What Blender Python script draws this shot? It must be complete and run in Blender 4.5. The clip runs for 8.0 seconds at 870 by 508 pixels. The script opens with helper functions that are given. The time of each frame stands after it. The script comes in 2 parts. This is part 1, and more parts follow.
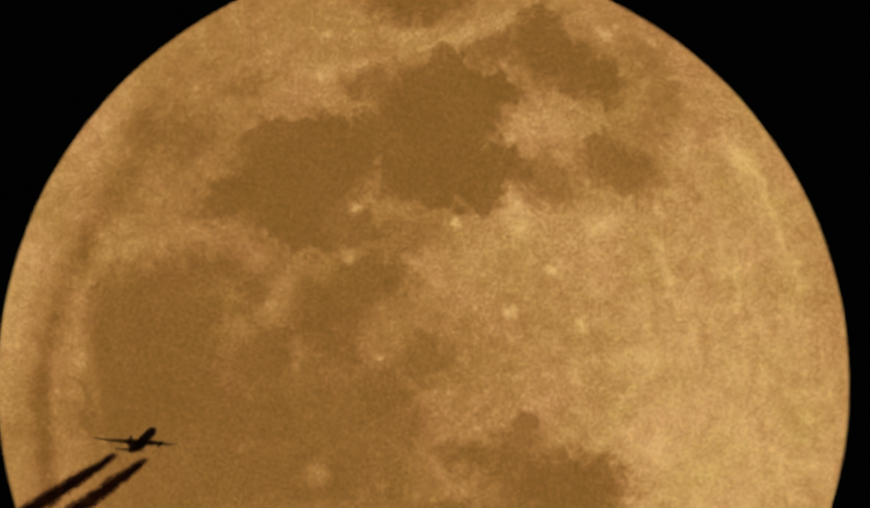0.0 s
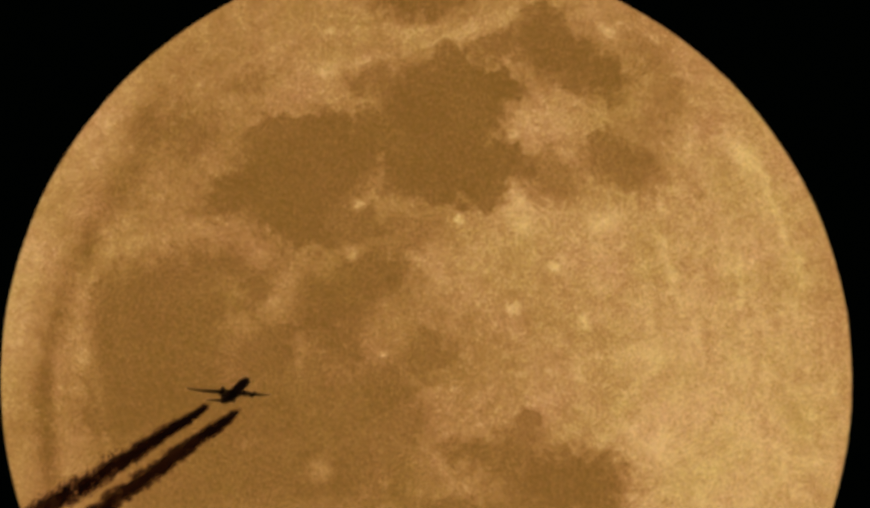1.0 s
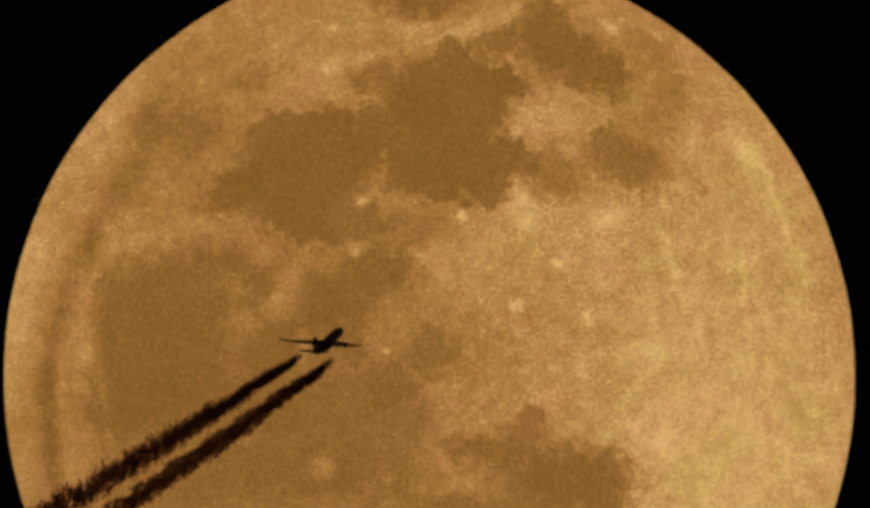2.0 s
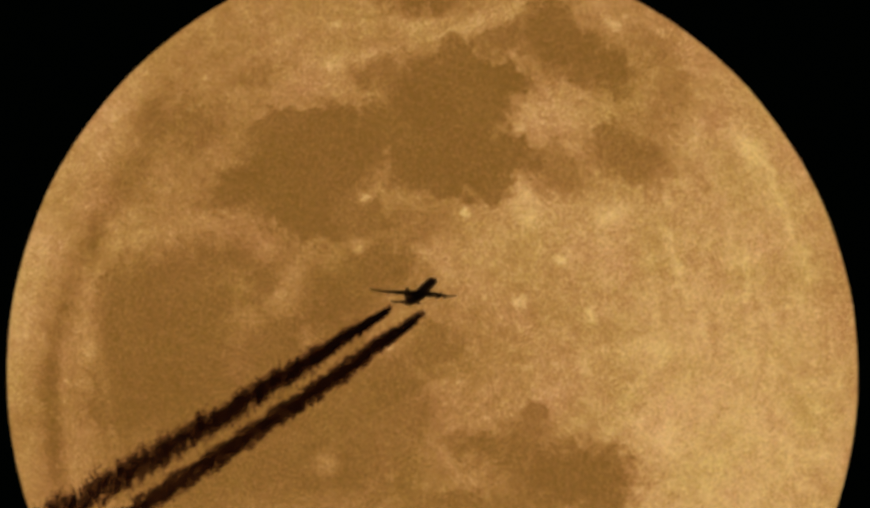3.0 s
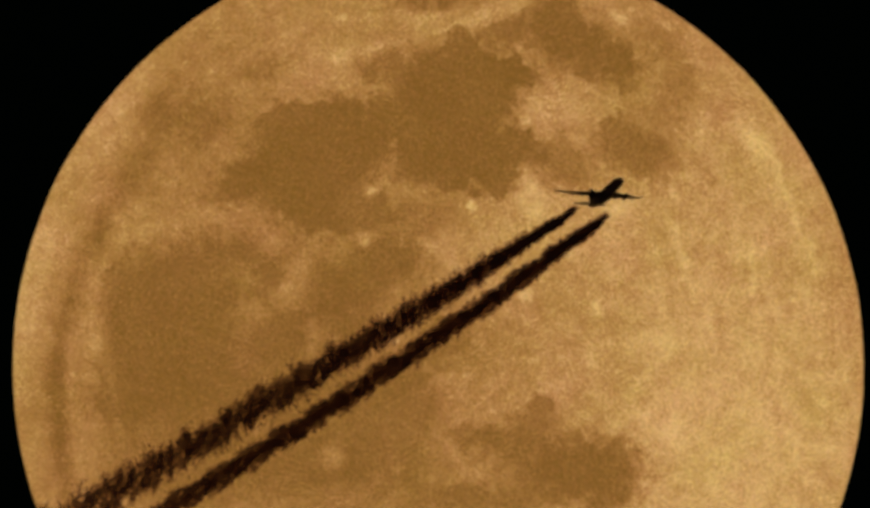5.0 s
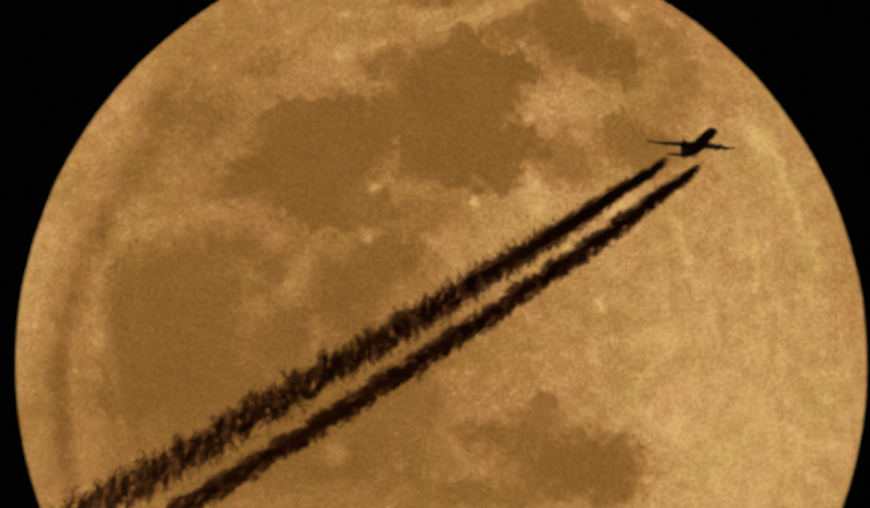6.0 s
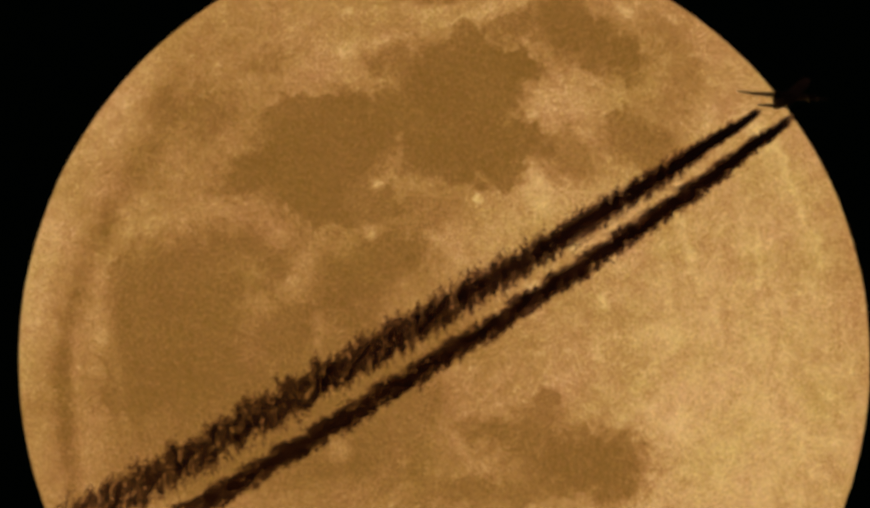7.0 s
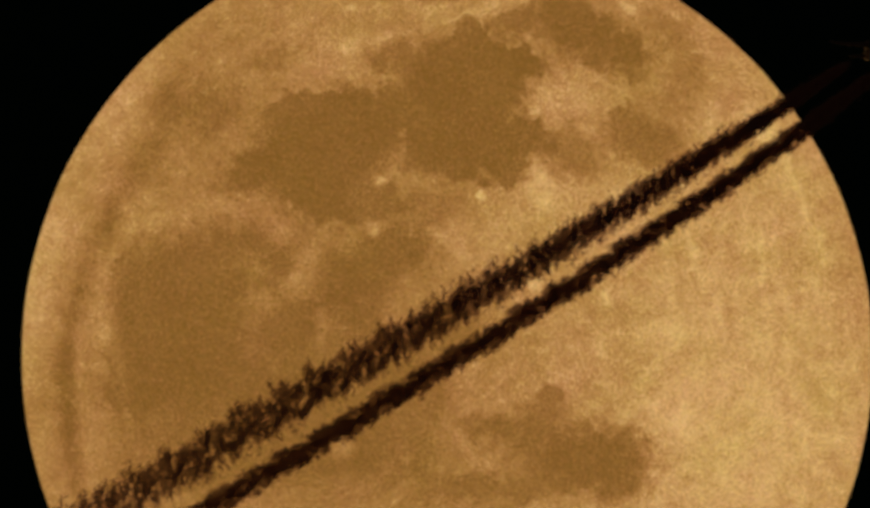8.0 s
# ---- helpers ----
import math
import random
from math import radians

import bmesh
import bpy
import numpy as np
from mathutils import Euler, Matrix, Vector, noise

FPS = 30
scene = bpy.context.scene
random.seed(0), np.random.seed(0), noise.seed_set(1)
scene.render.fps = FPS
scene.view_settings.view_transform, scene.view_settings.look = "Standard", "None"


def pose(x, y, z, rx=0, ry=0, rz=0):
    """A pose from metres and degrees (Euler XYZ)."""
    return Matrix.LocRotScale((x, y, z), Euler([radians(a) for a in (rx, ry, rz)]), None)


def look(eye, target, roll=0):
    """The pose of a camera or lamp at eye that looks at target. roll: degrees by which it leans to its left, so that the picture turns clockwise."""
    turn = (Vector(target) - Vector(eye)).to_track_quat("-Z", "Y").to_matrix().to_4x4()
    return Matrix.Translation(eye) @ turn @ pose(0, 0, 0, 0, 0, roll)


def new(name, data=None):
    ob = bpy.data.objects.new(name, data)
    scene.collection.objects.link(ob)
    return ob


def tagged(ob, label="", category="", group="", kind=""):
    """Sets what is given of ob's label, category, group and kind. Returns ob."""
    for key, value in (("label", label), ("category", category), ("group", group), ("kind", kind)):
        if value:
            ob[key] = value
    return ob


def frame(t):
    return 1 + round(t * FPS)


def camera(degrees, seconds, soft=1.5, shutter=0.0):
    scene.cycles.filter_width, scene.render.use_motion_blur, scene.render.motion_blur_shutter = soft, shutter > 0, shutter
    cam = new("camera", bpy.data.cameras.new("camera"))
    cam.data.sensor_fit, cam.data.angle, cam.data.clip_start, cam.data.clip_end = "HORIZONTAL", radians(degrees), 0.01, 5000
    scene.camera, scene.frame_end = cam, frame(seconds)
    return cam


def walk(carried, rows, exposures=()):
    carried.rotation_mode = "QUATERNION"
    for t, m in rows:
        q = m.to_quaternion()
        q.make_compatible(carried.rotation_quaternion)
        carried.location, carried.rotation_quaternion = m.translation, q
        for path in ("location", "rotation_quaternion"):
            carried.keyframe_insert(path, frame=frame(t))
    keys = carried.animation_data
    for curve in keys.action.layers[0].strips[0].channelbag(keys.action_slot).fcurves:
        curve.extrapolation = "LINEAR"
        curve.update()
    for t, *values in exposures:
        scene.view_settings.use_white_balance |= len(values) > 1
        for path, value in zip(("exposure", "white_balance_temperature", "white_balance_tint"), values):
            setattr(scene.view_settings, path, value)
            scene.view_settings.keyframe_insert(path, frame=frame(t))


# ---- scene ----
# The camera stands still and looks up, 15.5 degrees above the level, through a long lens at the full moon.
TILT = radians(15.5)
EYE = Vector((0, 0, 1.6))
AHEAD = Vector((0, math.cos(TILT), math.sin(TILT)))
RIGHT = Vector((1, 0, 0))
ABOVE = Vector((0, -math.sin(TILT), math.cos(TILT)))


def in_sky(u, v, depth):
    """A place depth metres ahead, u and v thousandths of that depth to the right and above the view's axis."""
    return EYE + depth * (AHEAD + u / 1000 * RIGHT + v / 1000 * ABOVE)


cam = camera(5.589, 8.0, soft=3.9)
VIEW = look(EYE, EYE + AHEAD)
walk(cam, [(0, VIEW), (8, VIEW)])
scene.cycles.transparent_max_bounces = 72

# ---- dusk: nearly black round the rising moon, a last red afterglow on the other side of the sky ----
world = bpy.data.worlds.new("dusk_sky")
scene.world = world
world.use_nodes = True
sky = world.node_tree
sky_way = sky.nodes.new("ShaderNodeTexCoord").outputs["Generated"]
sky_split = sky.nodes.new("ShaderNodeSeparateXYZ")
sky_ramp = sky.nodes.new("ShaderNodeValToRGB")
sky_range = sky.nodes.new("ShaderNodeMapRange")
sky_range.inputs["From Min"].default_value, sky_range.inputs["From Max"].default_value = 1.0, -1.0
sky.links.new(sky_way, sky_split.inputs[0])
sky.links.new(sky_split.outputs["Y"], sky_range.inputs["Value"])
sky.links.new(sky_range.outputs[0], sky_ramp.inputs["Fac"])
sky.links.new(sky_ramp.outputs["Color"], sky.nodes["Background"].inputs["Color"])
sky_ramp.color_ramp.elements[0].position, sky_ramp.color_ramp.elements[0].color = 0.3, (0.0002, 0.0005, 0.0003, 1)
sky_ramp.color_ramp.elements[1].position, sky_ramp.color_ramp.elements[1].color = 1.0, (0.011, 0.0042, 0.0026, 1)


# ---- materials ----
class Nodes:
    """A short way to lay nodes of a material."""

    def __init__(self, name):
        self.mat = bpy.data.materials.new(name)
        self.mat.use_nodes = True
        self.tree = self.mat.node_tree
        self.tree.nodes.clear()
        self.out = self.tree.nodes.new("ShaderNodeOutputMaterial")

    def add(self, kind, ins=None, operation="", vector_type="", interpolation_type="", use_clamp=False):
        n = self.tree.nodes.new(kind)
        if operation:
            n.operation = operation
        if vector_type:
            n.vector_type = vector_type
        if interpolation_type:
            n.interpolation_type = interpolation_type
        if use_clamp:
            n.use_clamp = True
        for k, v in (ins or {}).items():
            if isinstance(v, bpy.types.NodeSocket):
                self.tree.links.new(v, n.inputs[k])
            else:
                n.inputs[k].default_value = v
        return n

    def math(self, op, a, b=0.0, clamp=False):
        return self.add("ShaderNodeMath", {0: a, 1: b}, operation=op, use_clamp=clamp).outputs[0]

    def done(self, shader):
        self.tree.links.new(shader, self.out.inputs["Surface"])
        return self.mat


MOON_RADIUS = 226.5

# Regions of the moon's face: place across and up, half width, half height (in moon radii), turn in degrees, strength.
EAST_MARIA = [
    (-0.285, 0.474, 0.1671, 0.1227, 18, 0.97),
    (-0.424, 0.436, 0.0783, 0.0548, 25, 1),
    (-0.206, 0.55, 0.1279, 0.0757, -4, 0.97),
    (-0.291, 0.367, 0.107, 0.0548, -12, 0.92),
    (-0.35, 0.56, 0.0731, 0.0522, 35, 0.85),
    (0.035, 0.631, 0.154, 0.1149, 0, 1),
    (0.038, 0.487, 0.1514, 0.0914, 0, 1),
    (0.159, 0.678, 0.0731, 0.0496, -20, 1),
    (0.189, 0.507, 0.0653, 0.0418, -30, 0.92),
    (-0.128, 0.693, 0.0627, 0.0366, 25, 0.66),
    (0.064, 0.74, 0.0444, 0.0366, 0, 0.9),
    (-0.103, 0.56, 0.0548, 0.0757, 0, 0.93),
    (0.134, 0.443, 0.0601, 0.0496, 15, 0.85),
]

NORTH_MARIA = [
    (0.299, 0.764, 0.1201, 0.0809, -25, 1),
    (0.385, 0.711, 0.0966, 0.0627, -25, 0.95),
    (0.265, 0.829, 0.0601, 0.047, 0, 0.92),
    (-0.009, 0.897, 0.1358, 0.0679, 0, 1),
    (0.448, 0.505, 0.0966, 0.0653, -18, 0.74),
    (0.281, 0.477, 0.0862, 0.0601, -20, 0.55),
    (0.403, 0.552, 0.0418, 0.0366, 0, 0.66),
    (0.163, 0.774, 0.0809, 0.0313, 20, 0.72),
    (0.482, 0.461, 0.0522, 0.0392, 0, 0.56),
    (-0.398, 0.685, 0.0705, 0.0287, 8, 0.42),
    (0.56, 0.659, 0.0444, 0.0653, 12, 0.42),
    (0.505, 0.589, 0.0653, 0.0339, -10, 0.36),
    (0.505, 0.748, 0.0757, 0.0392, -25, 0.42),
]

IMBRIUM = [
    (-0.617, 0.116, 0.1775, 0.1619, 0, 0.86),
    (-0.615, 0.007, 0.1775, 0.1044, 0, 0.9),
    (-0.364, 0.067, 0.0862, 0.0548, 32, 0.72),
    (-0.702, -0.067, 0.0966, 0.0627, 0, 0.86),
    (-0.328, 0.111, 0.047, 0.0392, 30, 0.8),
    (-0.758, 0.21, 0.017, 0.0196, 0, 0.8),
    (-0.617, 0.223, 0.094, 0.0522, 15, 0.7),
]

OCEAN = [
    (-0.546, 0.252, 0.1358, 0.0627, 10, 0.64),
    (-0.487, -0.067, 0.3081, 0.0862, 0, 0.76),
    (-0.161, -0.101, 0.1514, 0.1097, 0, 0.54),
    (-0.422, -0.192, 0.3394, 0.0862, -4, 0.62),
    (-0.376, 0.234, 0.0418, 0.0392, 0, 0.66),
    (-0.565, -0.247, 0.2219, 0.0522, 0, 0.58),
    (-0.265, -0.012, 0.1175, 0.0783, 0, 0.5),
]

MIDDLE_MARIA = [
    (-0.116, 0.249, 0.0862, 0.0653, 12, 0.85),
    (-0.187, 0.171, 0.0679, 0.0601, 0, 0.6),
    (-0.184, 0.09, 0.0574, 0.0627, 0, 0.74),
    (-0.09, -0.001, 0.0862, 0.0653, 0, 0.74),
    (0.009, 0.077, 0.0679, 0.0522, 10, 0.58),
    (-0.067, -0.067, 0.0862, 0.0601, 0, 0.6),
    (0.153, -0.145, 0.1358, 0.0392, 0, 0.82),
    (0.309, -0.215, 0.1619, 0.0888, 0, 0.98),
    (0.369, -0.223, 0.094, 0.0966, 0, 0.95),
    (0.228, -0.098, 0.047, 0.0418, 0, 0.7),
    (0.103, -0.283, 0.1828, 0.0418, 0, 0.7),
    (-0.161, 0.359, 0.0862, 0.0548, 0, 0.76),
    (-0.027, 0.349, 0.0914, 0.0392, 0, 0.42),
    (0.211, -0.195, 0.1044, 0.0366, 0, 0.75),
]

LIMB_BANDS = [
    (-0.644, 0.589, 0.0574, 0.0757, -20, 0.38),
    (-0.698, 0.452, 0.0444, 0.1175, -28, 0.33),
    (-0.787, 0.302, 0.0339, 0.1305, -26, 0.34),
    (-0.85, 0.138, 0.0287, 0.1436, -14, 0.34),
    (-0.876, -0.012, 0.0235, 0.1436, -2, 0.42),
    (-0.868, -0.181, 0.0261, 0.1436, 8, 0.42),
    (-0.552, 0.576, 0.0783, 0.0653, 0, 0.3),
    (-0.232, 0.171, 0.0783, 0.0809, 0, 0.34),
    (-0.435, 0.275, 0.1567, 0.0444, 0, 0.22),
    (-0.161, -0.221, 0.1567, 0.0783, 0, 0.2),
]

SPOTS = [
    (0.074, 0.372, 0.0104, 0.0091, 0, 0.4),
    (-0.15, 0.409, 0.0196, 0.0131, 25, 0.42),
    (-0.167, 0.299, 0.017, 0.0196, 0, 0.4),
    (-0.103, 0.516, 0.0104, 0.0131, 0, 0.28),
    (0.189, 0.578, 0.0209, 0.0117, -35, 0.34),
    (0.287, 0.273, 0.0117, 0.0104, 0, 0.36),
    (0.197, 0.176, 0.017, 0.0157, 0, 0.28),
    (0.354, 0.148, 0.0117, 0.0091, 0, 0.28),
    (0.114, 0.181, 0.0104, 0.0104, 0, 0.26),
    (-0.027, 0.805, 0.0392, 0.0144, 8, 0.3),
    (-0.221, 0.803, 0.0131, 0.0117, 0, 0.26),
    (-0.095, 0.077, 0.0117, 0.0104, 0, 0.14),
    (-0.377, 0.289, 0.0209, 0.0196, 0, 0.22),
    (0.226, 0.354, 0.0261, 0.0261, 0, 0.12),
    (-0.411, -0.132, 0.0091, 0.0091, 0, 0.2),
]

SPOTS_SOUTH = [
    (0.407, 0.377, 0.0522, 0.0287, 20, 0.26),
    (0.534, -0.137, 0.0392, 0.0522, 10, 0.2),
    (-0.239, -0.189, 0.0313, 0.0339, 0, 0.36),
    (-0.093, -0.218, 0.017, 0.0131, 0, 0.28),
    (0.623, -0.268, 0.0287, 0.017, 0, 0.2),
    (0.722, 0.534, 0.0679, 0.0313, -48, 0.3),
    (0.343, 0.033, 0.0313, 0.0261, 0, 0.16),
    (0.492, 0.067, 0.0522, 0.0522, 0, 0.16),
    (-0.134, 0.732, 0.0392, 0.0183, 15, 0.26),
    (-0.226, 0.706, 0.0339, 0.0444, 0, 0.18),
    (0.422, 0.813, 0.0313, 0.0183, -30, 0.24),
    (0.714, 0.046, 0.0339, 0.0339, 0, 0.14),
]

RAYS = [
    (-0.427, 0.127, 0.0574, 0.0339, 25, 0.15),
    (-0.317, 0.202, 0.0339, 0.0757, -14, 0.28),
    (-0.283, 0.067, 0.0117, 0.0679, 0, 0.26),
    (-0.604, 0.333, 0.1567, 0.0287, 14, 0.12),
    (0.547, 0.275, 0.0117, 0.1436, 17, 0.24),
    (0.617, 0.106, 0.0104, 0.0731, 8, 0.2),
    (0.8, 0.406, 0.0131, 0.1567, 19, 0.26),
    (0.717, 0.236, 0.0104, 0.1044, 4, 0.2),
    (0.858, 0.281, 0.0104, 0.0783, 12, 0.22),
    (0.505, 0.171, 0.0157, 0.0783, 6, 0.14),
    (0.208, 0.406, 0.0339, 0.0601, 0, 0.26),
    (-0.782, 0.119, 0.0287, 0.1201, -5, 0.22),
    (-0.748, 0.001, 0.0183, 0.1044, 8, 0.22),
    (0.108, 0.811, 0.1567, 0.0196, 22, 0.22),
    (-0.082, 0.124, 0.0653, 0.0522, 0, 0.1),
]

BROAD = [
    (0.75, 0.51, 0.17, 0.301, 0, 0.12),
    (0.855, 0.118, 0.157, 0.392, 0, 0.05),
    (-0.439, -0.065, 0.523, 0.366, 0, -0.22),
    (0.27, 0.36, 0.2, 0.1, 0, 0.09),
    (-0.191, 0.209, 0.288, 0.209, 0, -0.07),
    (0.724, -0.209, 0.34, 0.301, 0, 0.14),
    (-0.452, 0.484, 0.261, 0.157, 0, -0.12),
    (-0.544, 0.706, 0.288, 0.144, 30, -0.06),
    (0.633, -0.118, 0.431, 0.431, 0, 0.16),
    (0.541, 0.288, 0.34, 0.261, 0, 0.1),
    (-0.962, 0.17, 0.072, 0.314, -12, 0.22),
    (-0.753, 0.614, 0.078, 0.196, -38, 0.14),
    (0.084, 0.261, 0.144, 0.092, 0, 0.12),
    (-0.295, 0.758, 0.183, 0.105, 0, 0.05),
    (0.319, 0.601, 0.144, 0.052, 0, 0.14),
    (-0.805, -0.013, 0.052, 0.261, 0, 0.1),
]


def moon_material():
    """The full moon low in the sky, its sunlight put into emission: pale highlands, dark seas, bright ray craters."""
    g = Nodes("sunlight_glow_regolith")
    coord = g.add("ShaderNodeTexCoord").outputs["Object"]
    p = g.add("ShaderNodeVectorMath", {0: coord, 1: (1 / MOON_RADIUS, 0, 1 / MOON_RADIUS)}, operation="MULTIPLY").outputs[0]
    xyz = g.add("ShaderNodeSeparateXYZ", {0: p})
    flat = g.add("ShaderNodeCombineXYZ", {0: xyz.outputs[0], 1: xyz.outputs[2]}).outputs[0]

    def noise_at(scale, detail, rough=0.55, vec=flat):
        return g.add("ShaderNodeTexNoise", {"Vector": vec, "Scale": scale, "Detail": detail, "Roughness": rough})

    def shifted(vec, scale, detail, amount):
        n = noise_at(scale, detail, 0.6, vec).outputs["Color"]
        c = g.add("ShaderNodeVectorMath", {0: n, 1: (0.5, 0.5, 0.5)}, operation="SUBTRACT").outputs[0]
        s = g.add("ShaderNodeVectorMath", {0: c, 1: (amount, amount, 0)}, operation="MULTIPLY").outputs[0]
        return g.add("ShaderNodeVectorMath", {0: vec, 1: s}, operation="ADD").outputs[0]

    ragged = shifted(shifted(flat, 9.0, 6, 0.07), 34.0, 6, 0.15)
    gentle = shifted(flat, 30.0, 5, 0.045)

    def region(vec, row, inner, outer):
        u, v, ru, rv, turn, amount = row
        m = g.add("ShaderNodeMapping", {"Vector": vec, "Location": (u, v, 0), "Rotation": (0, 0, radians(turn)), "Scale": (ru, rv, 1)}, vector_type="TEXTURE")
        r = g.add("ShaderNodeVectorMath", {0: m.outputs[0]}, operation="LENGTH").outputs["Value"]
        f = g.add("ShaderNodeMapRange", {"Value": r, "From Min": outer, "From Max": inner, "To Min": 0.0, "To Max": amount}, interpolation_type="SMOOTHSTEP")
        return f.outputs[0]

    def gathered(vec, rows, inner, outer, op):
        total = None
        for row in rows:
            f = region(vec, row, inner, outer)
            total = f if total is None else g.math(op, total, f)
        return total

    seas = gathered(ragged, EAST_MARIA, 0.68, 1.26, "MAXIMUM")
    seas = g.math("MAXIMUM", seas, gathered(ragged, NORTH_MARIA, 0.5, 1.3, "MAXIMUM"))
    seas = g.math("MAXIMUM", seas, gathered(ragged, IMBRIUM, 0.66, 1.22, "MAXIMUM"))
    seas = g.math("MAXIMUM", seas, gathered(ragged, OCEAN, 0.5, 1.35, "MAXIMUM"))
    seas = g.math("MAXIMUM", seas, gathered(ragged, MIDDLE_MARIA, 0.45, 1.32, "MAXIMUM"))
    bands = gathered(gentle, LIMB_BANDS, 0.1, 1.5, "MAXIMUM")
    spots = g.math("ADD", gathered(gentle, SPOTS, 0.2, 1.5, "ADD"), gathered(gentle, SPOTS_SOUTH, 0.0, 1.4, "ADD"))
    spots = g.math("ADD", spots, g.math("MULTIPLY", gathered(gentle, RAYS, 0.0, 1.5, "ADD"), 0.75))
    broad = gathered(flat, BROAD, 0.1, 1.5, "ADD")

    def swing(scale, detail, amount, vec=flat):
        return g.math("MULTIPLY", g.math("SUBTRACT", noise_at(scale, detail, 0.6, vec).outputs["Fac"], 0.5), amount)

    tone = g.math("ADD", 0.50, broad)
    tone = g.math("ADD", tone, swing(6.0, 6, 0.32))
    tone = g.math("ADD", tone, swing(24.0, 6, 0.52, gentle))
    tone = g.math("SUBTRACT", tone, g.math("MULTIPLY", bands, 0.75))
    sea_tone = g.math("ADD", g.math("ADD", 0.07, swing(9.0, 5, 0.3)), swing(34.0, 4, 0.2))
    dark = g.math("SUBTRACT", tone, sea_tone)
    tone = g.math("SUBTRACT", tone, g.math("MULTIPLY", dark, seas))
    tone = g.math("ADD", tone, spots)
    fleck = g.add("ShaderNodeMapRange", {"Value": noise_at(46.0, 3, 0.55, gentle).outputs["Fac"], "From Min": 0.6, "From Max": 0.76, "To Min": 0.0, "To Max": 0.3}).outputs[0]
    hollow = g.add("ShaderNodeMapRange", {"Value": noise_at(38.0, 3, 0.55, ragged).outputs["Fac"], "From Min": 0.4, "From Max": 0.26, "To Min": 0.0, "To Max": 0.22}).outputs[0]
    bare = g.math("SUBTRACT", 1.0, g.math("MULTIPLY", seas, 0.8))
    tone = g.math("ADD", tone, g.math("MULTIPLY", g.math("SUBTRACT", fleck, hollow), bare))
    # faint ray streaks across the bright southern highlands
    along = g.add("ShaderNodeMapping", {"Vector": gentle, "Rotation": (0, 0, radians(-14)), "Scale": (26.0, 6.0, 1)}).outputs[0]
    streak = g.math("SUBTRACT", noise_at(1.0, 4, 0.6, along).outputs["Fac"], 0.5)
    south = g.add("ShaderNodeMapRange", {"Value": xyz.outputs[0], "From Min": 0.3, "From Max": 0.7, "To Min": 0.0, "To Max": 0.3}, interpolation_type="SMOOTHSTEP").outputs[0]
    tone = g.math("ADD", tone, g.math("MULTIPLY", streak, south))
    tone = g.math("ADD", tone, swing(60.0, 3, 0.22))
    tone = g.math("ADD", tone, swing(150.0, 3, 1.05))
    tone = g.math("ADD", tone, swing(300.0, 2, 1.2))
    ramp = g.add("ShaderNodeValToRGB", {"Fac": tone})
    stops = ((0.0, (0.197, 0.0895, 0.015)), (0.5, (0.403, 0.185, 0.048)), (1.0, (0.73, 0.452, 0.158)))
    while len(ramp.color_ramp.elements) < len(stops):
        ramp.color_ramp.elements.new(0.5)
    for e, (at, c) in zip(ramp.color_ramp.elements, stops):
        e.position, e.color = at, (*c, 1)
    grain = noise_at(150.0, 2, 0.6).outputs["Color"]
    grain = g.add("ShaderNodeVectorMath", {0: grain, 1: (0.5, 0.5, 0.5)}, operation="SUBTRACT").outputs[0]
    grain = g.add("ShaderNodeVectorMath", {0: grain, 1: (0.34, 0.24, 0.9)}, operation="MULTIPLY").outputs[0]
    # rosy and ochre soils in broad patches
    soil = g.math("MULTIPLY", g.math("SUBTRACT", noise_at(5.5, 5, 0.6).outputs["Fac"], 0.5), g.math("SUBTRACT", 1.0, g.math("MULTIPLY", seas, 0.6)))
    tint = g.add("ShaderNodeVectorMath", {0: (0.20, -0.07, 0.55), "Scale": soil}, operation="SCALE").outputs[0]
    grain = g.add("ShaderNodeVectorMath", {0: grain, 1: tint}, operation="ADD").outputs[0]
    grain = g.add("ShaderNodeVectorMath", {0: grain, 1: (1, 1, 1)}, operation="ADD").outputs[0]
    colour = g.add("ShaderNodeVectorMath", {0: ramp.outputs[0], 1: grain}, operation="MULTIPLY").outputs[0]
    # no sun lamp reaches the moon: the surface colour itself glows as if sunlit
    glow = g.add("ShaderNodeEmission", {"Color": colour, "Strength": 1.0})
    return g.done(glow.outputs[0])


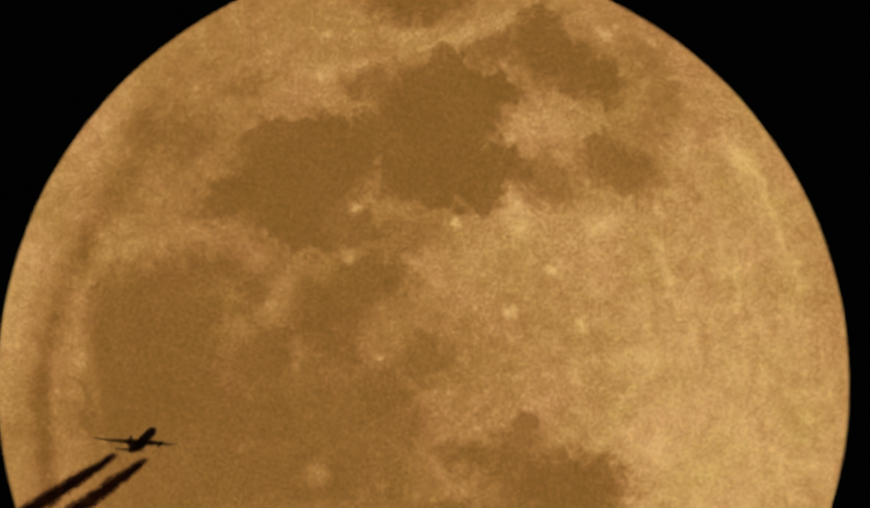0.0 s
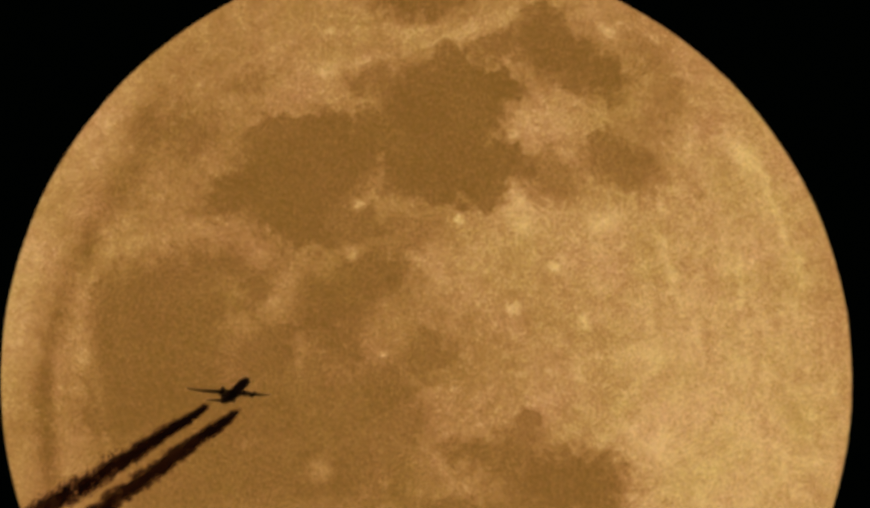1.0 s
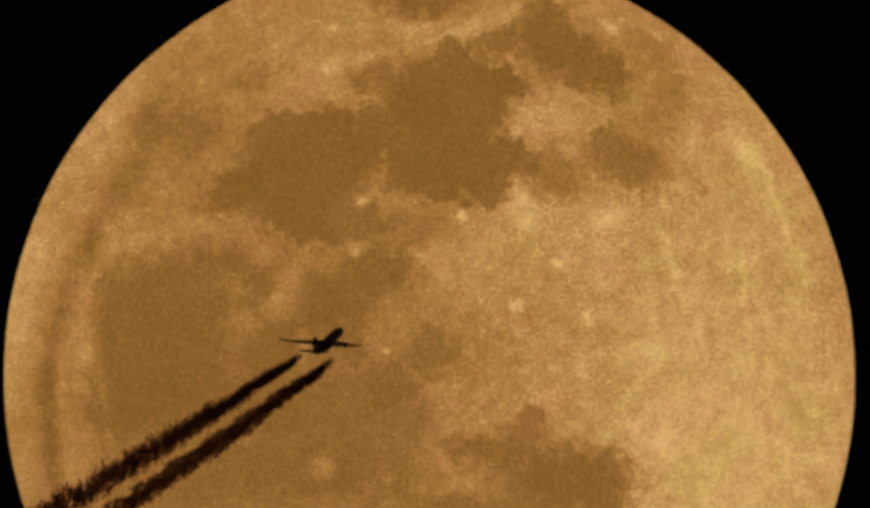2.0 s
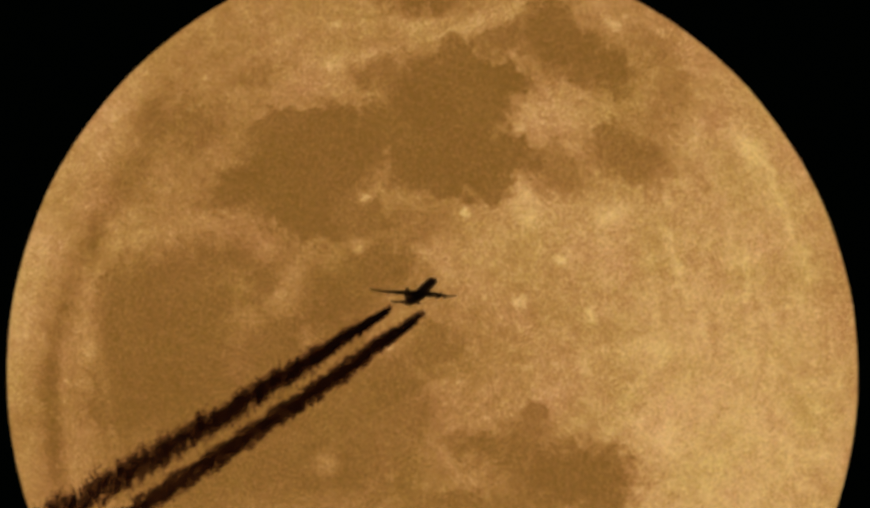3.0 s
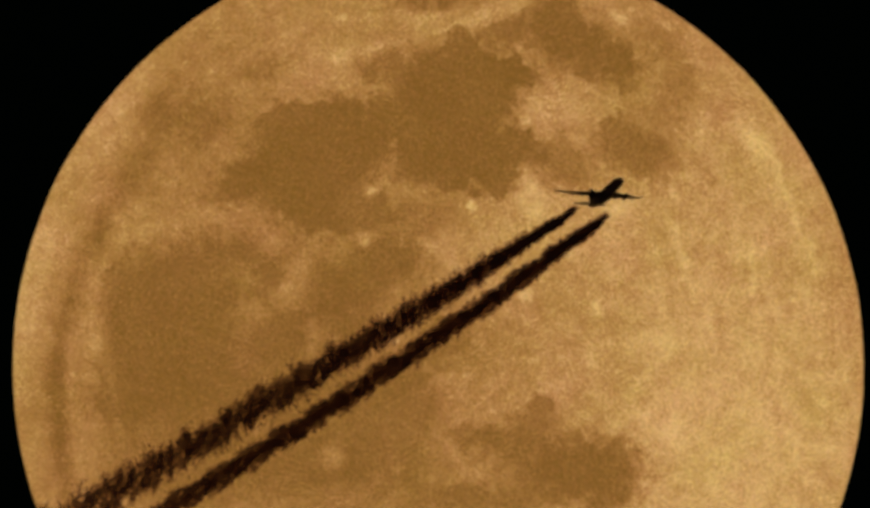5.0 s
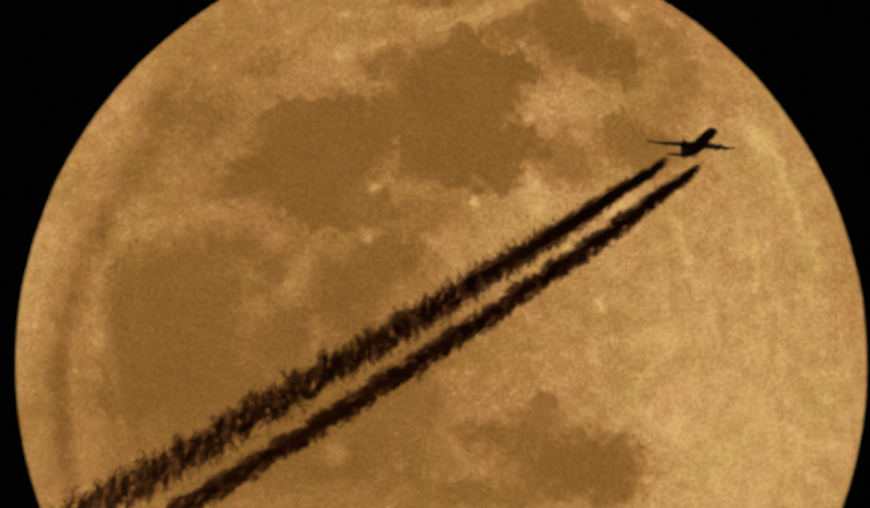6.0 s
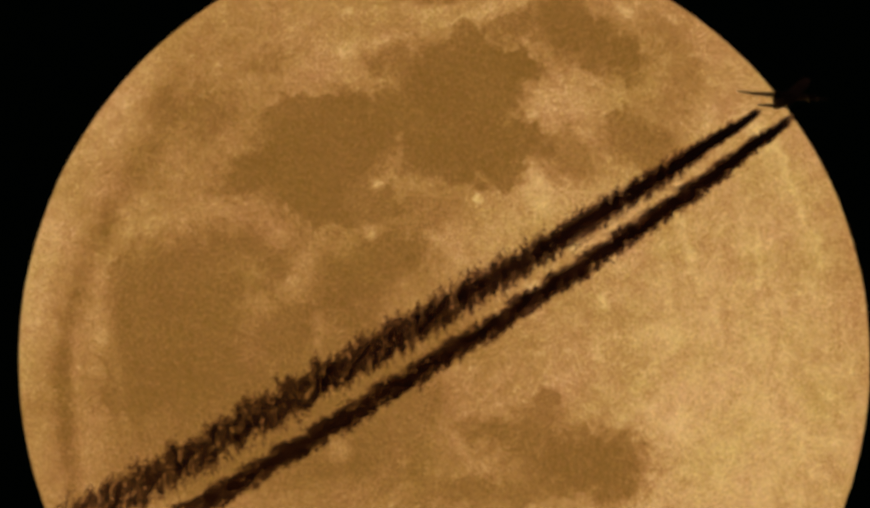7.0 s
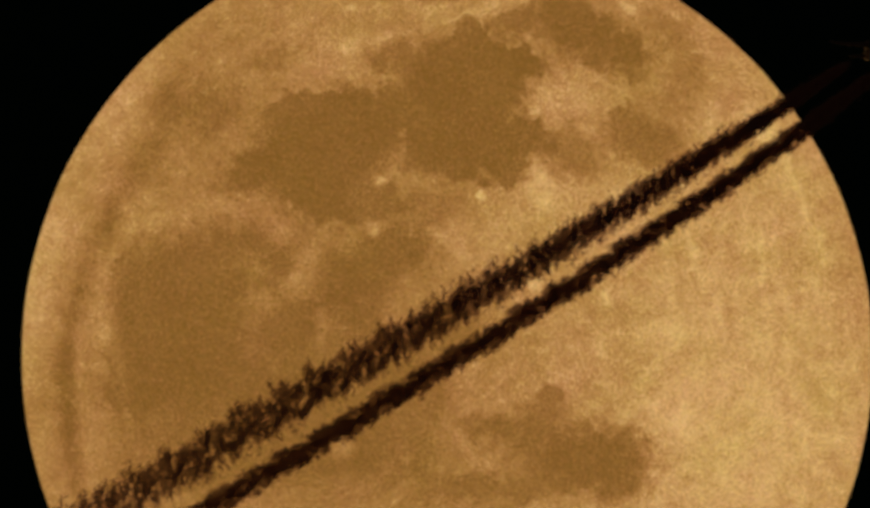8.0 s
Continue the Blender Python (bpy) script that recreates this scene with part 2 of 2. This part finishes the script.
def painted(name, colour, rough, metal=0.0, wear=0.1):
    g = Nodes(name)
    coord = g.add("ShaderNodeTexCoord").outputs["Object"]
    n = g.add("ShaderNodeTexNoise", {"Vector": coord, "Scale": 0.6, "Detail": 6.0}).outputs["Fac"]
    fine = g.add("ShaderNodeTexNoise", {"Vector": coord, "Scale": 7.0, "Detail": 4.0}).outputs["Fac"]
    ramp = g.add("ShaderNodeValToRGB", {"Fac": n})
    ramp.color_ramp.elements[0].color = (*[c * (1 - wear) for c in colour], 1)
    ramp.color_ramp.elements[1].color = (*colour, 1)
    r = g.add("ShaderNodeMapRange", {"Value": fine, "To Min": rough - 0.08, "To Max": rough + 0.08}).outputs[0]
    bump = g.add("ShaderNodeBump", {"Height": fine, "Strength": 0.1, "Distance": 0.02}).outputs[0]
    b = g.add("ShaderNodeBsdfPrincipled", {"Base Color": ramp.outputs[0], "Roughness": r, "Metallic": metal, "Normal": bump})
    return g.done(b.outputs[0])


def ice_cloud_material(name, cover):
    """Thin white ice cloud: part of the light passes straight through, a little warmer."""
    g = Nodes(name)
    coord = g.add("ShaderNodeTexCoord").outputs["Object"]
    n = g.add("ShaderNodeTexNoise", {"Vector": coord, "Scale": 0.9, "Detail": 4.0}).outputs["Fac"]
    f = g.add("ShaderNodeMapRange", {"Value": n, "From Min": 0.3, "From Max": 0.7, "To Min": cover * 0.8, "To Max": cover * 1.2}).outputs[0]
    white = g.add("ShaderNodeBsdfDiffuse", {"Color": (0.82, 0.82, 0.84, 1), "Roughness": 1.0})
    clear = g.add("ShaderNodeBsdfTransparent", {"Color": (1.0, 0.972, 0.962, 1)})
    mix = g.add("ShaderNodeMixShader", {0: f, 1: clear.outputs[0], 2: white.outputs[0]})
    return g.done(mix.outputs[0])


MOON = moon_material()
WHITE = painted("white_aircraft_paint", (0.72, 0.73, 0.75), 0.35)
GREY = painted("grey_wing_paint", (0.42, 0.44, 0.46), 0.4)
METAL = painted("bare_engine_metal", (0.45, 0.44, 0.42), 0.3, 1.0)
DARK = painted("dark_fan_metal", (0.06, 0.06, 0.07), 0.4, 0.6)
CLOUD = ice_cloud_material("dense_ice_cloud", 0.16)
WISP = ice_cloud_material("thin_ice_cloud", 0.165)


# ---- building helpers ----
def mesh_of(name, bm, material, smooth=True):
    me = bpy.data.meshes.new(name)
    bmesh.ops.recalc_face_normals(bm, faces=bm.faces)
    bm.to_mesh(me)
    bm.free()
    me.materials.append(material)
    if smooth:
        me.polygons.foreach_set("use_smooth", [True] * len(me.polygons))
    return me


def part(name, bm, material, parent, label=""):
    ob = new(name, mesh_of(name, bm, material))
    ob.parent = parent
    return tagged(ob, label)


def lathe(stations, sides=32, squash=1.0):
    """A closed body round the x axis: stations of (x, radius, height of its centre)."""
    bm = bmesh.new()
    rings = []
    for x, r, z in stations:
        rings.append([bm.verts.new((x, r * math.cos(a), z + squash * r * math.sin(a))) for a in (2 * math.pi * k / sides for k in range(sides))])
    for a, b in zip(rings, rings[1:]):
        for k in range(sides):
            bm.faces.new((a[k], a[(k + 1) % sides], b[(k + 1) % sides], b[k]))
    bm.faces.new(rings[0])
    bm.faces.new(rings[-1])
    return bm


def aerofoil(sections, steps=10):
    """A wing through sections of (leading edge, chord, thickness share, upright): upright sections lie level, for a fin."""
    bm = bmesh.new()
    rings = []
    for lead, chord, share, upright in sections:
        ring = []
        for side in (1, -1):
            for k in range(steps + 1):
                s = k / steps if side > 0 else 1 - k / steps
                if side < 0 and k in (0, steps):
                    continue
                th = side * chord * share * 2.6 * (math.sqrt(s) * (1 - s)) * 0.62
                off = Vector((-s * chord, th, 0)) if upright else Vector((-s * chord, 0, th))
                ring.append(bm.verts.new(Vector(lead) + off))
        rings.append(ring)
    for a, b in zip(rings, rings[1:]):
        for k in range(len(a)):
            bm.faces.new((a[k], a[(k + 1) % len(a)], b[(k + 1) % len(b)], b[k]))
    bm.faces.new(rings[0])
    bm.faces.new(rings[-1])
    return bm


# ---- the moon: its pale highlands, each dark sea and each bright crater are parts of one round body ----
def build_moon():
    bm = bmesh.new()
    bmesh.ops.create_icosphere(bm, subdivisions=7, radius=1.0)
    dirs = np.array([v.co.normalized()[:] for v in bm.verts])
    bm.verts.index_update()
    tris = np.array([[v.index for v in f.verts] for f in bm.faces])
    bm.free()
    high = np.array([0.0012 * noise.fractal(Vector(d) * 6, 1.0, 2.0, 4) for d in dirs])
    rng = random.Random(5)
    for _ in range(90):
        c = np.array(Vector((rng.gauss(0, 1), rng.gauss(0, 1), rng.gauss(0, 1))).normalized())
        r = rng.uniform(0.012, 0.06)
        q = np.linalg.norm(dirs - c, axis=1) / r
        high += np.where(q < 1.4, 0.04 * r * (np.minimum(q * q, 1) - 1 + 0.5 * np.maximum(0, 1 - np.abs(q - 1) / 0.4)), 0)
    middle = dirs[tris].mean(axis=1)
    near = middle[:, 1] < 0

    def inside(rows, grow=1.0):
        hit = np.zeros(len(tris), bool)
        for u, v, ru, rv, turn, _ in rows:
            du, dv = middle[:, 0] - u, middle[:, 2] - v
            c, s = math.cos(radians(turn)), math.sin(radians(turn))
            hit |= ((du * c + dv * s) / ru) ** 2 + ((dv * c - du * s) / rv) ** 2 < grow
        return hit & near

    free = np.ones(len(tris), bool)
    pieces = []
    for row in SPOTS:
        pieces.append(("crater", inside([row], 1.6) & free, "bright young crater"))
        free &= ~pieces[-1][1]
    for rows in (EAST_MARIA[:5], EAST_MARIA[5:], NORTH_MARIA[:3], NORTH_MARIA[3:4], NORTH_MARIA[4:7], IMBRIUM[:5], OCEAN, MIDDLE_MARIA[:6], MIDDLE_MARIA[6:11]):
        pieces.append(("sea", inside(rows) & free, "dark basalt sea"))
        free &= ~pieces[-1][1]
    pieces.append(("crust", free, "pale cratered highland crust"))
    for _, hit, words in pieces:
        if words.startswith("dark"):
            high[np.unique(tris[hit])] -= 0.0006
    spots = dirs * (MOON_RADIUS * (1 + high))[:, None]
    body = tagged(new("moon"), "full orange moon with dark seas and bright craters", "moon")
    for name, hit, words in pieces:
        used, back = np.unique(tris[hit], return_inverse=True)
        if not len(used):
            continue
        me = bpy.data.meshes.new(name)
        me.from_pydata(spots[used].tolist(), [], back.reshape(-1, 3).tolist())
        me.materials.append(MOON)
        me.polygons.foreach_set("use_smooth", [True] * len(me.polygons))
        ob = new(name, me)
        ob.parent = body
        tagged(ob, words)
    return body


# ---- the airliner: nose along x, its left wing along y ----
ENGINE_SIDE, ENGINE_LOW = 8.0, -2.2


def build_airliner():
    plane = new("airliner")
    tagged(plane, "twin-engine swept-wing jet airliner, dark silhouette against the moon", "airliner")
    body = lathe([(20.6, 0.15, -0.75), (20.3, 0.6, -0.72), (19.6, 1.15, -0.6), (18.5, 1.68, -0.4), (16.5, 2.2, -0.15),
                  (14.0, 2.42, 0), (6, 2.48, 0), (-6, 2.48, 0), (-10, 2.38, 0.12), (-14, 1.95, 0.5), (-17.5, 1.35, 0.95), (-20, 0.75, 1.3), (-21, 0.3, 1.4)])
    part("fuselage", body, WHITE, plane, "white rounded fuselage with tapering tail")
    part("belly_fairing", lathe([(8.5, 0.4, -1.9), (6, 2.0, -1.6), (0, 2.5, -1.55), (-5, 2.0, -1.6), (-8, 0.4, -1.9)], 24, 0.75), GREY, plane)
    for side in (1, -1):
        wing = part("wing", aerofoil([((7.5, side * 1.5, -1.5), 9.6, 0.11, False), ((3.6, side * 7.6, -0.75), 6.0, 0.10, False),
                                      ((-2.9, side * 15.8, 1.0), 3.3, 0.09, False), ((-6.9, side * 20.8, 2.6), 1.8, 0.08, False),
                                      ((-8.0, side * 21.7, 3.3), 0.7, 0.08, False)]), GREY, plane, "grey swept wing")
        for y, x, l in ((5.5, -1.0, 3.4), (10.2, -2.6, 3.0), (14.2, -4.4, 2.4)):
            z = -1.35 + 0.145 * (y - 5)
            part("flap_fairing", lathe([(x + l * 0.6, 0.05, z), (x + l * 0.2, 0.3, z), (x - l * 0.3, 0.25, z), (x - l * 0.6, 0.04, z)], 10), GREY, wing)
            wing.children[-1].location.y = side * y
        e = Vector((0, side * ENGINE_SIDE, ENGINE_LOW))
        engine = part("engine", lathe([(6.1, 0.72, 0), (6.4, 0.84, 0), (6.1, 0.94, 0), (5.3, 1.02, 0), (4.2, 1.02, 0), (2.6, 0.94, 0), (1.4, 0.78, 0), (0.6, 0.56, 0)]), METAL, plane, "bare metal engine nacelle under the wing")
        engine.location = e
        part("fan", lathe([(6.15, 0.7, 0), (6.2, 0.36, 0), (6.6, 0.06, 0)], 24), DARK, engine, "dark engine fan with spinner")
        part("exhaust_cone", lathe([(0.7, 0.5, 0), (0.1, 0.32, 0), (-0.5, 0.05, 0)], 16), DARK, engine)
        part("pylon", aerofoil([((5.4, 0, 0.85), 5.0, 0.06, True), ((3.7, 0, 1.6), 4.4, 0.06, True)]), GREY, engine)
        part("tailplane", aerofoil([((-14.8, side * 0.8, 1.2), 4.8, 0.09, False), ((-19.2, side * 7.6, 2.0), 1.9, 0.08, False)]), GREY, plane)
    part("tail_fin", aerofoil([((-8.8, 0, 2.2), 11.2, 0.09, True), ((-11.6, 0, 3.6), 9.4, 0.10, True), ((-15.8, 0, 8.2), 5.6, 0.10, True)]), WHITE, plane, "tall swept tail fin")
    return plane


HEADING = Matrix.Rotation(radians(-70), 4, "Z") @ pose(0, 0, 0, 1.0, -4.5, 0)


TRACK = pose(0, 0, 0, 0, -3.2, -58)  # the way it goes over the ground, a little across its nose in the wind


def airliner_at(t):
    """Where the airliner flies at t seconds: level, a little towards the camera, at an even pace across the sky."""
    spot = in_sky(-32.877 + 10.405 * t, -21.015 + 5.554 * t, 4395 - 70 * t)
    return Matrix.Translation(spot) @ HEADING


# ---- the two contrails: rigid scraps of ice cloud, shot out behind each engine, that drift, sink, turn and spread ----
def fluff_mesh(name, seed, length, thick, bend, lump, material, lumps=22):
    """A loose scrap of cloud along x: small lumps strewn round a bent line, close in its middle and sparse at its rim."""
    rng = random.Random(seed)
    ball = bmesh.new()
    bmesh.ops.create_icosphere(ball, subdivisions=1, radius=1.0)
    ball.verts.index_update()
    corners = [v.co.copy() for v in ball.verts]
    sides = [[v.index for v in f.verts] for f in ball.faces]
    ball.free()
    a0 = rng.uniform(0, 6.28)
    verts, faces = [], []
    for _ in range(lumps):
        s = min(max(rng.gauss(0, 0.28), -0.6), 0.6)
        wide = thick * 0.34 * (1.1 - abs(s))
        off = Vector((0, bend * math.sin(a0 + 4 * s) + rng.gauss(0, wide), bend * math.cos(a0 + 5 * s) + rng.gauss(0, wide)))
        at = Vector((s * length, 0, 0)) + off * min(1, 1.5 / max(off.length, 0.01))
        turn = Euler([rng.uniform(-0.7, 0.7) for _ in range(3)]).to_matrix()
        r = lump * rng.uniform(0.5, 1.15)
        first = len(verts)
        for c in corners:
            verts.append(at + turn @ Vector((c.x * 1.7, c.y, c.z)) * r * rng.uniform(0.75, 1.2))
        faces += [[first + k for k in f] for f in sides]
    me = bpy.data.meshes.new(name)
    me.from_pydata(verts, [], faces)
    me.materials.append(material)
    me.polygons.foreach_set("use_smooth", [True] * len(me.polygons))
    return me


SHAPES = {
    "puff": [fluff_mesh("puff", k, 7.2, 3.2, 0.2, 0.62, CLOUD) for k in range(10)],
    "billow": [fluff_mesh("billow", 20 + k, 8, 3.4, 0.4, 0.66, CLOUD) for k in range(10)],
    "tuft": [fluff_mesh("tuft", 100 + k, 7, 3, 0.3, 0.6, CLOUD) for k in range(10)],
    "clump": [fluff_mesh("clump", 160 + k, 6.6, 3.4, 0.2, 0.66, CLOUD) for k in range(10)],
    "flake": [fluff_mesh("flake", 120 + k, 7.4, 3, 0.4, 0.58, WISP) for k in range(10)],
    "shred": [fluff_mesh("shred", 60 + k, 8.8, 2.2, 0.6, 0.55, WISP) for k in range(10)],
    "plume": [fluff_mesh("plume", 200 + k, 8.4, 3.2, 0.6, 0.62, WISP) for k in range(10)],
    "veil": [fluff_mesh("veil", 220 + k, 9.2, 3.4, 0.5, 0.6, WISP) for k in range(10)],
    "curl": [fluff_mesh("curl", 140 + k, 8, 2, 1.0, 0.52, WISP) for k in range(10)],
    "wisp": [fluff_mesh("wisp", 40 + k, 9.4, 1.8, 0.5, 0.5, WISP) for k in range(10)],
}
LOOSE = ("flake", "shred", "plume", "veil", "curl", "wisp")
FIRST, LAST = -54, 238  # when scraps leave the engines, in thirtieths of a second


def trail_drift(side, age):
    """How a trail's middle has moved after age seconds: sideways and down, in metres."""
    if side > 0:
        return Vector((0.5 * age, 0, -2.65 * age - 21.3 * (1 - math.exp(-age / 3))))
    return Vector((-2.8 * age, 0, -3.2 * age - 13.0 * (1 - math.exp(-age / 3))))


def trail_spread(side, age):
    """The reach of the scraps round a trail's middle."""
    if side > 0:
        return 0.4 + 3.7 * (1 - math.exp(-age / 0.4)) + 0.2 * age
    return 0.1 + 3.0 * (1 - math.exp(-age / 0.8)) + 1.02 * age


def build_contrail(side):
    base = airliner_at(3.5).translation + Vector((0, 0, -30))
    trail = new("contrail")
    trail.location = base
    words = "dense dark contrail of ragged ice cloud behind the airliner" if side > 0 else "wide feathery contrail of ice cloud, fraying with age"
    tagged(trail, words, "contrail", "contrails of the airliner", "stuff")
    scraps = []
    rng = random.Random(11 + side)
    for step in range(FIRST, LAST + 1):
        for name, shapes in SHAPES.items():
            ob = new(name, rng.choice(shapes))
            ob.parent = trail
            scraps.append((ob, side, step, rng.random(), len(scraps)))
    return base, scraps


def scrap_rows(base, name, side, step, chance, order):
    """The way of one scrap: within the hull, out behind its engine, then adrift."""
    rng = random.Random(chance)
    roll = Matrix.Rotation(rng.uniform(0, 6.28), 4, "X")
    away, reach = 2.39996 * order + rng.uniform(-0.4, 0.4), ((0.7549 * order + 0.2 * rng.random()) % 1) ** (0.62 if side > 0 else 0.52) * (1.12 if name in LOOSE else 0.95)
    lengthwise = rng.uniform(-2.5, 2.5)
    turn = radians(rng.uniform(-15, 25))
    lean, skew = radians(rng.gauss(0, 16)), radians(rng.gauss(0, 16))
    tall = 1.0
    if side < 0:
        # the older trail gathers into upright strands, some taller than others
        strand = random.Random(900 + step // 4)
        lengthwise = 1.2 * (1.5 - step % 4) + rng.uniform(-2.4, 2.4)
        turn = radians(strand.uniform(55, 80) + rng.uniform(-8, 8))
        lean, skew = radians(strand.gauss(0, 14) + rng.gauss(0, 8)), radians(strand.gauss(0, 14) + rng.gauss(0, 8))
        tall = strand.uniform(0.8, 1.3)
    back = Matrix.Translation(-base)
    rng_hull = (0.618 * order) % 1
    rows = []
    for k in sorted({*range(0, max(step, 0), 15), max(step, 0)}):
        if k <= step:
            rows.append((k / 30, back @ airliner_at(k / 30) @ pose(2.0 + 9 * (rng_hull - 0.5), 0, 0) @ roll))
    out = step + 1
    start = airliner_at(out / 30)
    head = Vector((-24.5, side * 8.5, -1.7)) if side > 0 else Vector((-20.5, side * 8.5, -1.5))
    if name not in ("wisp", "curl"):
        head.x -= 13.0 * rng.random()
    ages = [0, 7, 18, 36, 66, 105, 165]
    for k in sorted({*(out + a for a in ages if 0 < out + a < 240), *([] if out > 240 else [240]), *([0] if out <= 0 else [])}):
        age = (k - out) / 30
        spread = trail_spread(side, age) * reach
        grow = 1 - math.exp(-age / 0.7)
        off = start.to_3x3() @ Vector((lengthwise * grow, spread * math.cos(away), spread * (tall if math.sin(away) > 0 else 1) * math.sin(away)))
        waver = noise.noise(Vector((step * 0.11, 7.0 * side, 0))) + 0.6 * noise.noise(Vector((step * 0.37, 7.0 * side, 5)))
        spot = start @ head + off + trail_drift(side, age) + Vector((0, 0, 0.55 * waver * min(age, 3.0))) - base
        turned = TRACK @ Matrix.Rotation(lean * grow, 4, "X") @ Matrix.Rotation(skew * grow, 4, "Z") @ Matrix.Rotation(-turn * grow, 4, "Y") @ roll
        rows.append((k / 30, Matrix.Translation(spot) @ turned))
    if rows[-1][0] < 8:
        rows.append((8, rows[-1][1]))
    return rows


moon = build_moon()
airliner = build_airliner()
contrails = [build_contrail(1), build_contrail(-1)]


def motions():
    facing = VIEW.to_3x3().to_4x4() @ pose(0, 0, 0, -90)
    rise = []
    for k in range(0, 9, 2):
        rise.append((k, Matrix.Translation(in_sky(-1.30 + 0.332 * k, -14.5 + 0.3674 * k, 4750)) @ facing))
    walk(moon, rise)
    walk(airliner, [(k / 2, airliner_at(k / 2)) for k in range(17)])
    for base, scraps in contrails:
        for ob, side, step, chance, order in scraps:
            walk(ob, scrap_rows(base, ob.name.split(".")[0], side, step, chance, order))


motions()
